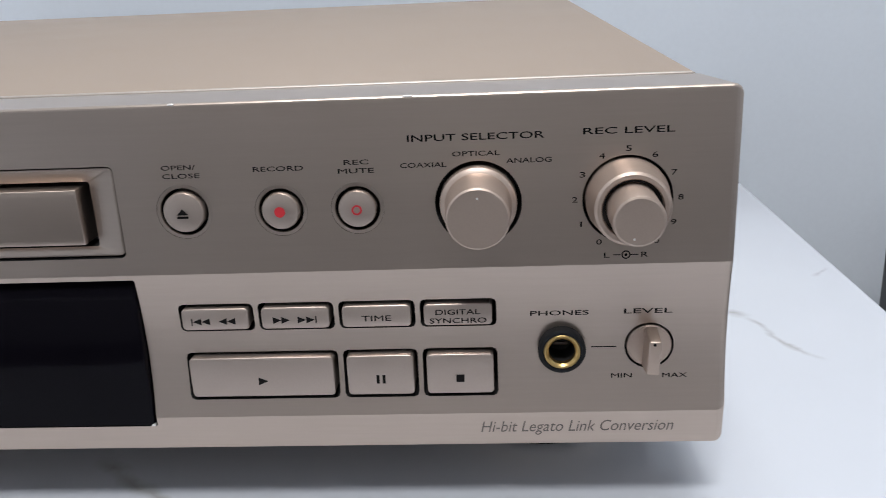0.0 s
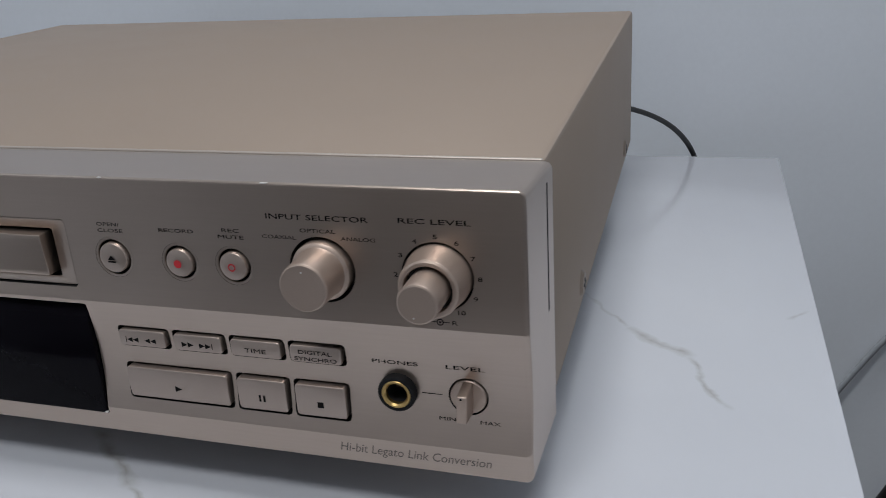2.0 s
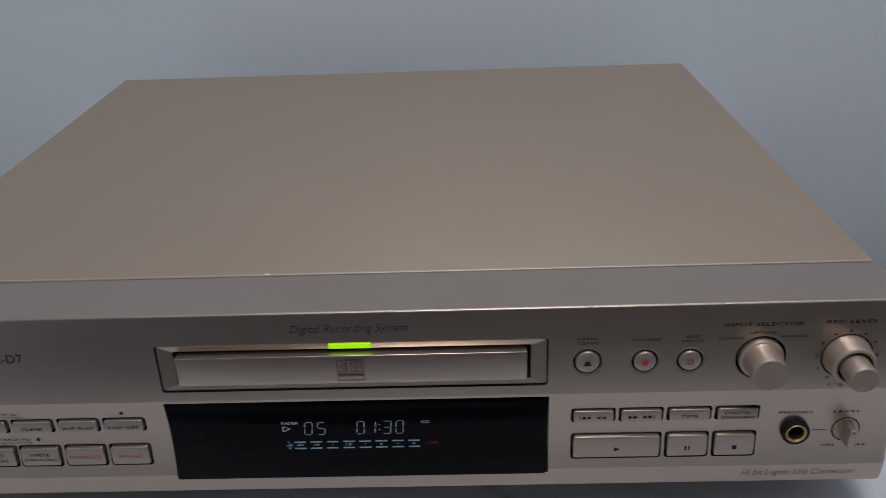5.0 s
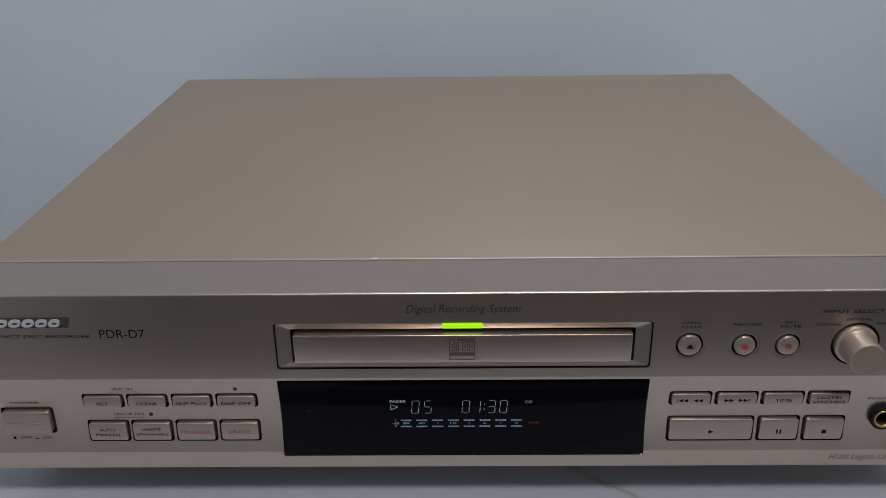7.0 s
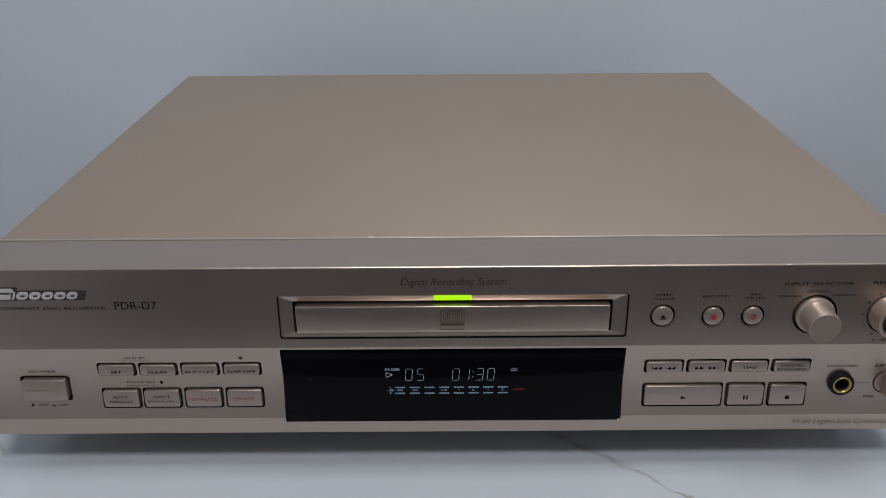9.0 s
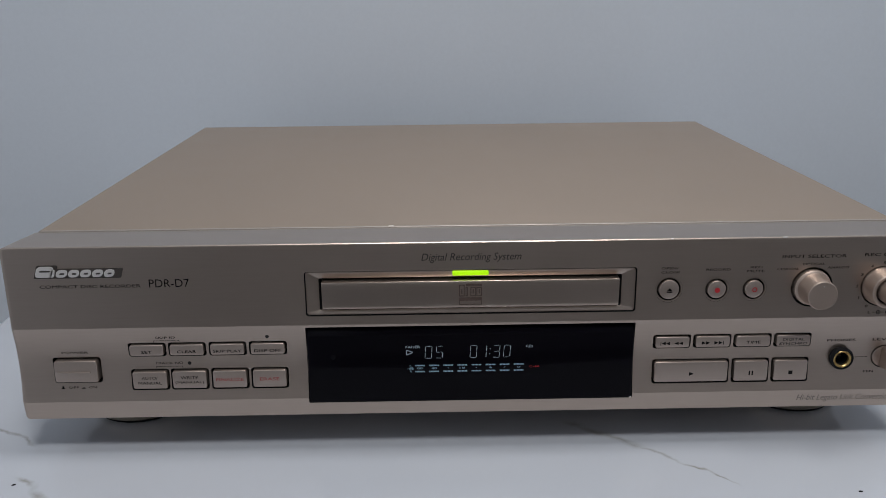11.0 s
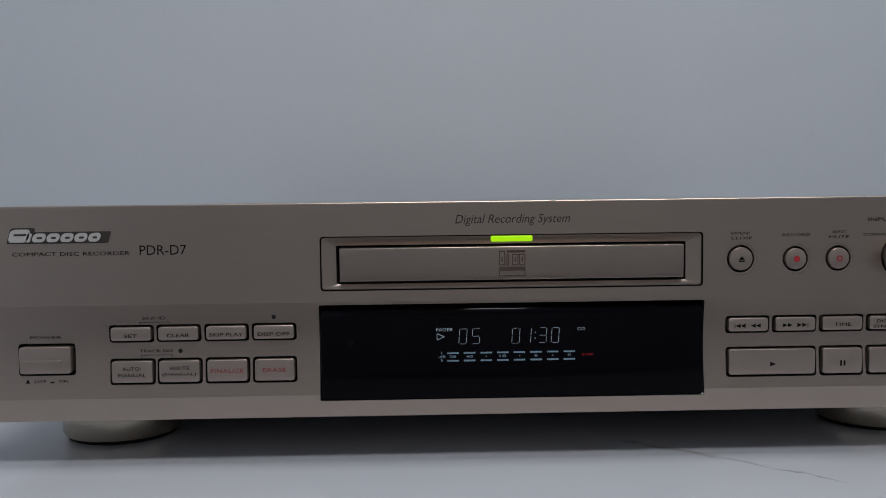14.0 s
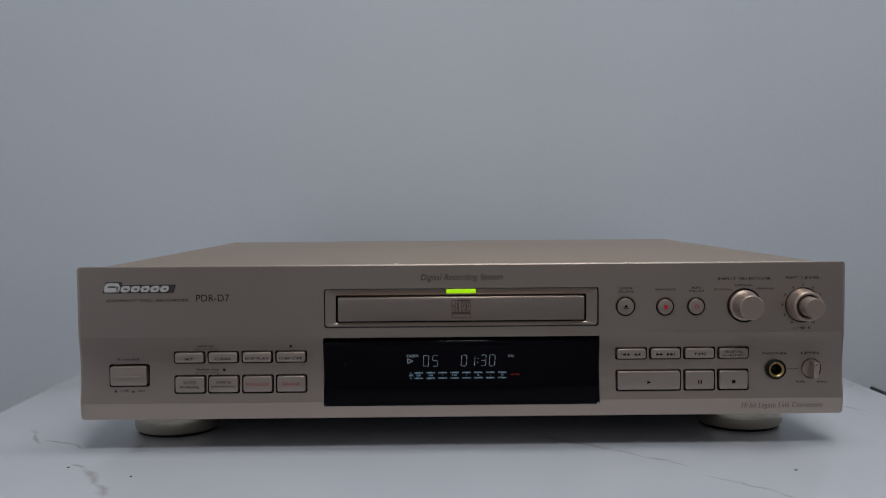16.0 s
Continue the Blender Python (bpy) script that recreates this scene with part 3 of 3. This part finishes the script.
def display():
    prof = [(8, 24.9), (0.0, 24.9), (-0.3, 25.1), (-0.4, 25.5), (0.33, 57.2), (0.45, 57.8), (0.75, 58.4), (2.3, 61.5), (2.7, 61.75), (8, 61.75)]
    bm = bmesh.new()
    rings = []
    for x, k in ((-76.2, 1.0), (-76.0, 0.35), (-75.3, 0.0), (73.8, 0.0), (74.5, 0.35), (74.7, 1.0)):
        rings.append([bm.verts.new(Vector((x, y + (0.7 * k if y < 4 else 0), 43.3 + (z - 43.3) * (1 - 0.05 * k))) * MM) for y, z in prof])
    for a, b in zip(rings, rings[1:]):
        for k in range(len(prof)):
            j = (k + 1) % len(prof)
            bm.faces.new((a[k], a[j], b[j], b[k]))
    bm.faces.new(rings[0])
    bm.faces.new(rings[-1][::-1])
    glass = part("display_window", bm, WINDOW, DECK, "glossy black display window with lit figures")
    plane = lambda z: -0.4 + (z - 25.5) * 0.023 - 0.12

    def bar(bm, pts):
        bm.faces.new([bm.verts.new(Vector((x, plane(z), z)) * MM) for x, z in pts])

    def figure(ch, x, z, w, h):
        bm = bmesh.new()
        s, g, k = 0.085, 0.28, w * 0.16
        ln = {"a": ((0, h), (w, h)), "g": ((0, h / 2), (w, h / 2)), "d": ((0, 0), (w, 0)), "f": ((0, h / 2), (0, h)), "b": ((w, h / 2), (w, h)), "e": ((0, 0), (0, h / 2)), "c": ((w, 0), (w, h / 2))}
        for q in DIGITS[ch]:
            (ax, az), (bx, bz) = ln[q]
            if ax == bx:
                pts = [(ax - s * 1.3, az + g), (ax + s * 1.3, az + g), (bx + s * 1.3, bz - g), (bx - s * 1.3, bz - g)]
            else:
                pts = [(ax + g, az - s), (bx - g, bz - s), (bx - g, bz + s), (ax + g, az + s)]
            bar(bm, [(x + px + k * pz / h, z + pz) for px, pz in pts])
        part("figure", bm, SEGMENT, glass)

    for ch, x in (("0", -22.0), ("5", -16.9), ("0", -1.2), ("1", 3.3), ("3", 9.4), ("0", 14.3)):
        figure(ch, x, 46.2, 2.9, 5.9)
    bm = bmesh.new()
    for z in (47.8, 50.2):
        bar(bm, [(7.7 + (z - 46) * 0.07, z), (8.1 + (z - 46) * 0.07, z), (8.1 + (z - 46) * 0.07, z + 0.4), (7.7 + (z - 46) * 0.07, z + 0.4)])
    part("colon", bm, SEGMENT, glass)
    for text, x0, x1, z0, z1 in (("FADER", -30.8, -24.2, 51.3, 52.5), ("CD", 24.7, 27.8, 50.9, 52.1)):
        lettering(text, x0, x1, z0, z1, SEGMENT, glass, plane(z0) - 0.02, bold=0.0)
    bm = bmesh.new()
    for a, b in (((-30.5, 50.4), (-30.5, 47.9)), ((-30.5, 50.4), (-27.6, 49.15)), ((-30.5, 47.9), (-27.6, 49.15))):
        dx, dz = b[0] - a[0], b[1] - a[1]
        w = 0.13 / math.hypot(dx, dz)
        bar(bm, [(a[0] - dz * w, a[1] + dx * w), (b[0] - dz * w, b[1] + dx * w), (b[0] + dz * w, b[1] - dx * w), (a[0] + dz * w, a[1] - dx * w)])
    part("play_mark", bm, SEGMENT, glass)
    for k in range(8):
        x = -26.6 + k * 6.55
        for z in (42.3, 39.3):
            for i in range(7):
                bm = bmesh.new()
                bar(bm, [(x + i * 0.66, z), (x + i * 0.66 + 0.5, z), (x + i * 0.66 + 0.5, z + 0.65), (x + i * 0.66, z + 0.65)])
                part("meter_bar", bm, METER, glass)
        mark = ("00", "40", "", "18", "", "6", "", "0")[k]
        if mark:
            lettering(mark, x + 2.2 - 0.62 * len(mark), x + 2.2 + 0.62 * len(mark), 40.75, 41.75, METER, glass, plane(40.7) - 0.02, bold=0.0)
        else:
            bm = bmesh.new()
            bar(bm, [(x + 2.0, 41.05), (x + 2.5, 41.05), (x + 2.5, 41.4), (x + 2.0, 41.4)])
            part("meter_dot", bm, METER, glass)
    lettering("L", -29.0, -28.2, 42.3, 43.2, METER, glass, plane(42.3) - 0.02, bold=0.0)
    lettering("-dB", -30.2, -27.3, 40.7, 41.8, METER, glass, plane(40.7) - 0.02, bold=0.0)
    lettering("R", -29.0, -28.2, 39.3, 40.2, METER, glass, plane(39.3) - 0.02, bold=0.0)
    lettering("OVER", 26.4, 31.2, 40.9, 41.8, OVER_RED, glass, plane(40.8) - 0.02, bold=0.0)
    part("worn_corner", box(73.7, 74.75, -0.3, 0.5, 24.6, 25.3, 0.2), LOGO_SILVER, glass, "worn bright lower corner")
    part("sensor_eye", outline(arc(-64.4, 47.4, 1.25, n=20), plane(47.4)), EYE, glass)


display()


# ---- push buttons ----
def pressed(name, x0, x1, z0, z1, proud=1.2, label=""):
    """A flat-faced key whose face follows the panel and whose edges are rounded."""
    x0, x1, z0, z1 = x0 + 0.42, x1 - 0.42, z0 + 0.34, z1 - 0.34
    y = (face_y(z0) + face_y(z1)) / 2
    return part(name, bulged(x0, x1, y - proud, y + 6, z0, z1, 0.33, 0.3, 1.0), BUTTON, DECK, label), y - proud - 0.34


def mark(parent, shapes, y, mat=INK, name="symbol"):
    bm = bmesh.new()
    for pts in shapes:
        outline(pts, y, bm)
    part(name, bm, mat, parent)


def tri(x, z, w, h):
    """A triangle that points towards +x (or -x for a negative w), its tip at x + w."""
    return [(x, z - h / 2), (x + w, z), (x, z + h / 2)]


def rect(x0, x1, z0, z1):
    return [(x0, z0), (x1, z0), (x1, z1), (x0, z1)]


def keys():
    words = ["SET", "CLEAR", "SKIP PLAY", "DISP OFF"]
    for (x0, x1), word in zip(TOP_ROW[:4], words):
        k, y = pressed("key", x0, x1, 49.0, 55.0)
        c, w = (x0 + x1) / 2, {"SET": 2.5, "CLEAR": 4.4, "SKIP PLAY": 6.6, "DISP OFF": 6.2}[word]
        lettering(word, c - w, c + w, 50.6, 52.0, INK, k, y)
    for (x0, x1), (a, b), ink in zip(LOW_LEFT, (("AUTO/", "MANUAL"), ("WRITE", "(MANUAL)"), ("FINALIZE", ""), ("ERASE", "")), (INK, INK, FAINT_RED, FAINT_RED)):
        k, y = pressed("key", x0, x1, 32.5, 41.7)
        c = (x0 + x1) / 2
        if b:
            wa, wb = (3.7, 5.4) if a == "AUTO/" else (4.0, 6.6)
            lettering(a, c - wa, c + wa, 37.6, 39.1, INK, k, y)
            lettering(b, c - wb, c + wb, 35.1, 36.6, INK, k, y)
        else:
            w = 6.4 if a == "FINALIZE" else 4.6
            lettering(a, c - w, c + w, 36.3, 37.9, ink, k, y)
    for n, (x0, x1) in enumerate(TOP_ROW[4:]):
        k, y = pressed("key", x0, x1, 49.0, 55.0)
        c, z = (x0 + x1) / 2, 51.6
        if n == 0:
            mark(k, [rect(c - 5.6, c - 5.3, z - 0.9, z + 0.9), tri(c - 3.2, z, -2.0, 1.7), tri(c - 1.2, z, -2.0, 1.7), tri(c + 2.8, z, -2.0, 1.7), tri(c + 4.8, z, -2.0, 1.7)], y)
        elif n == 1:
            mark(k, [tri(c - 5.2, z, 2.0, 1.7), tri(c - 3.2, z, 2.0, 1.7), tri(c + 0.6, z, 2.0, 1.7), tri(c + 2.6, z, 2.0, 1.7), rect(c + 4.7, c + 5.0, z - 0.9, z + 0.9)], y)
        elif n == 2:
            lettering("TIME", c - 3.4, c + 3.4, z - 0.7, z + 0.7, INK, k, y)
        else:
            lettering("DIGITAL", c - 5.1, c + 5.1, z + 0.5, z + 1.8, INK, k, y)
            lettering("SYNCHRO", c - 6.5, c + 6.5, z - 1.6, z - 0.3, INK, k, y)
    for n, (x0, x1) in enumerate(LOW_RIGHT):
        k, y = pressed("key", x0, x1, 31.7, 42.5)
        c, z = (x0 + x1) / 2, 36.2
        mark(k, ([tri(c - 0.9, z, 2.4, 2.0)], [rect(c - 1.0, c - 0.3, z - 1.1, z + 1.1), rect(c + 0.4, c + 1.1, z - 1.1, z + 1.1)], [rect(c - 0.95, c + 0.95, z - 1.0, z + 0.9)])[n], y)
    k, y = pressed("power_key", -193.2, -172.7, 36.7, 47.9, 2.2, "wide power key with a raised bar")
    part("raised_bar", box(-191.5, -176.2, y - 0.5, y + 0.3, 41.5, 42.5, 0.3), BUTTON, k)


keys()


def round_keys():
    for n, (x, z, r) in enumerate(ROUND):
        r -= 0.15
        bm = turned([(r, 6), (r, -0.4), (r - 0.25, -0.8), (r * 0.7, -1.15), (r * 0.35, -1.3), (0, -1.35)], x, z, 48)
        k = part("round_key", bm, BUTTON, DECK, "domed round key")
        bm = turned([(r + 1.6, 0.5), (r + 1.6, 0.03), (r + 0.85, 0.08), (r + 0.75, 0.3), (r + 0.72, 0.6)], x, z, 48, closed=False)
        part("ring", bm, CHAMPAGNE, k)
        part("shadow_gap", turned([(r + 0.72, 0.6), (r + 0.7, 7.5), (r, 7.5)], x, z, 32, closed=False), GAP, k)
        if n == 0:
            mark(k, [[(x - 1.3, z - 0.35), (x + 1.3, z - 0.35), (x, z + 1.05)], rect(x - 1.3, x + 1.3, z - 1.15, z - 0.65)], -1.5)
        elif n == 1:
            mark(k, [arc(x, z, 1.2)], -1.5, RED_INK)
        else:
            part("symbol", ring_flat(x, z, 0.75, 1.15, -1.5), RED_INK, k)


round_keys()


# ---- turning knobs and socket ----
def knobs():
    x, z = INPUT
    bm = turned([(8.4, 5), (8.4, -0.9), (8.25, -1.5), (7.8, -1.9), (7.3, -2.15), (6.95, -3.0), (6.75, -11.6), (6.6, -12.05), (6.25, -12.3), (0, -12.2)], x, z, 64)
    k = part("selector_knob", bm, KNOB, DECK, "turned champagne knob with flared base", 22)
    part("pointer_dot", turned([(0.26, -12.1), (0.26, -12.3), (0, -12.35)], x, z + 4.4, 12), LOGO_SILVER, k)
    x, z = REC
    bm = turned([(9.05, 5), (9.05, -0.6), (8.85, -1.1), (8.2, -7.2), (7.95, -7.95), (7.4, -8.35), (6.6, -8.4), (6.4, -8.2), (6.35, -6.0)], x, z, 64, closed=False)
    k = part("level_ring_knob", bm, KNOB, DECK, "outer ring of a double knob", 22)
    part("shadow_gap", turned([(6.6, -6.0), (0, -6.0)], x, z, 32, closed=False), GAP, k)
    bm = turned([(5.4, -5.9), (5.4, -16.2), (5.2, -16.8), (4.8, -17.0), (0, -16.9)], x, z, 64)
    k = part("level_knob", bm, KNOB, DECK, "inner cylinder of a double knob", 22)
    part("pointer_dot", turned([(0.26, -16.8), (0.26, -17.0), (0, -17.05)], x - 1.0, z - 3.6, 12), LOGO_SILVER, k)
    x, z = JACK
    f = face_y(z)
    bm = turned([(5.2, 6), (5.5, f - 1.8), (5.3, f - 2.4), (4.9, f - 2.65), (4.3, f - 2.6), (4.2, f - 1.9)], x, z, 48, closed=False)
    j = part("headphone_socket", bm, RUBBER, DECK, "black socket with a gold ring")
    part("gold_ring", turned([(4.25, f - 1.9), (4.22, f - 2.5), (4.05, f - 2.7), (3.6, f - 2.7), (3.1, f - 2.2), (2.95, f - 1.2)], x, z, 48, closed=False), BRASS, j)
    part("bore", turned([(2.95, f - 1.2), (2.95, 6.8), (0, 6.8)], x, z, 32, closed=False), GAP, j)
    part("contact_spring", box(x - 1.6, x + 1.6, 4.2, 4.6, z - 0.5, z + 0.3, 0.15), BADGE_INK, j)
    x, z = LEVEL
    f = face_y(z)
    bm = turned([(5.1, 6), (5.1, f - 0.2), (4.8, f - 0.6), (0, f - 0.7)], x, z, 48)
    k = part("volume_knob", bm, KNOB, DECK, "small round volume knob with a finger bar")
    bm = box(-1.45, 1.45, f - 7.4, f - 0.4, -4.9, 4.9, 0.5, 3)
    for v in bm.verts:
        if v.co.y < (f - 4) * MM:
            v.co.z *= 0.84
    bm.transform(Matrix.Translation(Vector((x, 0, z)) * MM) @ Matrix.Rotation(radians(3), 4, "Y"))
    part("finger_bar", bm, KNOB, k)
    part("pointer_dot", turned([(0.35, f - 7.3), (0.35, f - 7.5), (0, f - 7.5)], x, z + 3.4, 12), INK, k)


knobs()


# ---- printing on the front ----
def printing():
    for text, x0, x1, z0, z1 in (
        ("COMPACT DISC RECORDER", -194.1, -148.9, 82.8, 84.6),
        ("OPEN/", 85.3, 92.9, 87.6, 88.9), ("CLOSE", 85.3, 93.7, 85.7, 87.0), ("RECORD", 105.6, 116.7, 86.7, 88.0), ("REC", 125.6, 131.0, 87.6, 88.9), ("MUTE", 124.2, 132.1, 85.7, 87.0),
        ("INPUT SELECTOR", 139.6, 168.8, 92.1, 93.9), ("COAXIAL", 137.8, 147.8, 86.5, 87.8), ("OPTICAL", 149.1, 159.3, 88.7, 90.0), ("ANALOG", 160.6, 170.3, 86.9, 88.2), ("REC LEVEL", 176.9, 196.1, 92.5, 94.2),
        ("POWER", -189.3, -177.0, 50.3, 51.7), ("OFF", -188.0, -183.3, 33.1, 34.4), ("ON", -178.6, -174.9, 33.1, 34.4), ("SKIP ID", -145.4, -136.4, 57.4, 58.8), ("TRACK NO", -147.1, -134.0, 44.4, 45.8),
        ("PHONES", 165.3, 178.6, 50.6, 52.1), ("LEVEL", 186.5, 197.4, 50.7, 52.2), ("MIN", 183.8, 188.6, 34.8, 36.1), ("MAX", 195.5, 201.2, 34.7, 36.0),
    ):
        drop = (z1 - z0) * 0.08
        lettering(text, x0, x1, z0 + drop, z1 - drop, INK, FRONT)
    for text, x0, x1, z0, z1, mat in (("Digital Recording System", -22.9, 22.0, 92.4, 96.9, GREY_INK), ("Hi-bit Legato Link Conversion", 153.3, 198.4, 20.5, 24.5, FAINT_INK)):
        lettering(text, x0, x1, z0, z1, mat, FRONT, shear=0.25, bold=0.0)
    cx, cz = REC
    for n in range(11):
        a = radians(-122 - n * 29.6)
        px, pz, w = cx + 11.3 * math.cos(a), cz - 0.1 + 11.2 * math.sin(a), 1.05 if n == 10 else 0.2 if n == 1 else 0.62
        lettering(str(n), px - w, px + w, pz - 0.62, pz + 0.62, INK, FRONT)
    lettering("L", 181.6, 182.9, 65.0, 66.2, INK, FRONT)
    lettering("R", 189.7, 191.2, 65.0, 66.2, INK, FRONT)
    part("turn_mark", ring_flat(186.4, 65.6, 0.7, 1.0, None, 20), INK, FRONT)
    bm = outline(arc(186.4, 65.6, 0.35, n=12), None)
    for x0, x1 in ((183.6, 185.3), (187.4, 189.1)):
        outline(rect(x0, x1, 65.5, 65.72), None, bm)
    part("turn_mark", bm, INK, FRONT)
    part("rule_line", outline(rect(179.2, 185.0, 42.5, 42.75), None), INK, FRONT)
    for x0, x1, z in ((-146.5, -134.6, 56.6), (-146.6, -134.3, 43.5)):
        bm = outline(rect(x0, x1, z - 0.2, z), None)
        outline(rect(x0, x0 + 0.25, z - 1.0, z - 0.2), None, bm)
        outline(rect(x1 - 0.25, x1, z - 1.0, z - 0.2), None, bm)
        part("bracket", bm, INK, FRONT)
    for x, z in ((-94.3, 57.9), (-131.1, 44.9)):
        part("indicator", turned([(0.85, face_y(z) + 0.5), (0.85, face_y(z) - 0.1), (0, face_y(z) - 0.2)], x, z, 20), GAP, FRONT)
    for x, h in ((-190.5, 1.3), (-181.0, 0.6)):
        part("key_mark", outline([(x - 0.9, 33.1), (x + 0.9, 33.1), (x + 0.9, 33.5), (x + 0.45, 33.5), (x + 0.45, 33.1 + h), (x - 0.45, 33.1 + h), (x - 0.45, 33.5), (x - 0.9, 33.5)], None), INK, FRONT)
    lettering("PDR-D7", -145.2, -127.2, 82.8, 86.6, INK, FRONT, bold=0.0)
    # maker's badge, as plain raised shapes on a dark ground
    low = pill(-196.0, -157.2, 87.75, 92.3, 0.5, -0.35, 0.3, 0.3)
    badge = part("badge", joined(low, pill(-196.0, -186.6, 87.75, 93.9, 0.9, -0.33, 0.28, 0.3)), LOGO_DARK, FRONT, "maker's badge with raised silver shapes on dark ground")
    shapes = [(-195.4, 7.6, 1.6), (-188.6, 1.7, 0.1), (-186.3, 5.0, 0.0), (-180.8, 4.8, 0.0), (-175.5, 4.8, 0.0), (-170.2, 4.8, 0.0), (-164.9, 4.6, 0.0)]
    for x, w, up in shapes:
        bm = pill(x, x + w, 88.35, 91.75 + up, min(1.55, w * 0.42), -0.8, -0.3, 0.3)
        shape = part("badge_shape", bm, LOGO_SILVER, badge)
        if w > 4:
            mid = (88.3 + 91.7 + up) / 2 + 0.45 * (up > 1)
            lean = (mid - 88.3) * 0.3
            part("hollow", pill(x + 1.5 + lean, x + w - 1.3 + lean, mid - 0.42, mid + 0.42, 0.4, -0.84, -0.7, 0.3), LOGO_DARK, shape)


printing()

def worn_spots():
    """Bright nicks where the finish has gone from the upper edge."""
    for x, y, z, w in ((89.3, 0.25, 102.0, 0.8), (140.1, 0.25, 102.0, 1.3), (15.5, 0.25, 102.0, 0.8), (-37.5, 36.2, 99.95, 1.6)):
        bm = bmesh.new()
        bmesh.ops.create_icosphere(bm, subdivisions=2, radius=1.0)
        for v in bm.verts:
            bump = 1 + 0.25 * math.sin(5 * v.co.x + 3 * v.co.z + x)
            v.co = Vector((x + v.co.x * w * bump, y + v.co.y * 0.32, z + v.co.z * 0.26)) * MM
        part("worn_spot", bm, LOGO_SILVER, FRONT, "bare bright nick in the edge")


worn_spots()

# ---- things behind and beside the table ----
tube([(150, 346, 46), (165, 358, 45), (190, 366, 40), (214, 384, 29), (235, 399, 9), (246, 408, -30), (250, 412, -140), (262, 410, -320), (280, 405, -700), (285, 380, -756)], 1.7, CABLE, "power_cable", "black cable from the recorder's back down behind the table", "cable")


def black_case():
    t = thing("black_case", (0.5, 0.1, -0.76), "black painted metal case standing on the floor beside the table", "computer case")
    side = part("side_panel", box(415.6, 419.5, -260, 391, -760, -50, 1.0), CASE, t)
    part("body", box(420, 622, -255, 386, -758, -54, 2.0), CASE, t)
    bm = turned([(5.0, 0), (5.0, 1.5), (3.5, 2.6), (0, 2.8)], 0, 0, 24)
    bm.transform(Matrix.Translation((0.4156, 0.320, -0.132)) @ Matrix.Rotation(radians(90), 4, "Z"))
    part("screw", bm, SCREW, side)


black_case()
tube([(416, 364, -165), (401, 386, -197), (392, 418, -241), (380, 428, -285), (350, 425, -340), (300, 420, -430), (270, 405, -754)], 3.2, CABLE, "signal_cable", "black cable hanging between the case and the table", "cable")
tube([(414, 359, -170), (412, 385, -240), (410, 404, -300), (408, 412, -420), (406, 404, -756)], 4.5, CABLE, "mains_lead", "thick black lead hanging behind the case", "cable")
tube([(238, 420, -757), (245, 424, -520), (290, 426, -290), (330, 428, -212), (358, 431, -165), (374, 434, -141), (386, 435, -131), (396, 434, -140), (397, 432, -168), (394, 430, -300), (390, 425, -756)], 2.2, GREY_CABLE, "wall_cable", "grey cable looping down the wall", "cable")
for k, (cx, cy) in enumerate(((165.9, -44.5), (-206.1, -27.2), (-168.0, -44.1))):
    bm = upright([(0.75, 0.0), (0.6, 0.3), (0, 0.4)], 0, 0, 10)
    bm.transform(Matrix.Translation(Vector((cx, cy, 0)) * MM) @ Matrix.Rotation(radians(40 * k), 4, "Z") @ Matrix.Diagonal((1.3, 0.7, 1, 1)))
    solid("crumb", bm, RUBBER, "tiny dark crumb lying on the stone tabletop", "crumb", "crumbs on the tabletop")
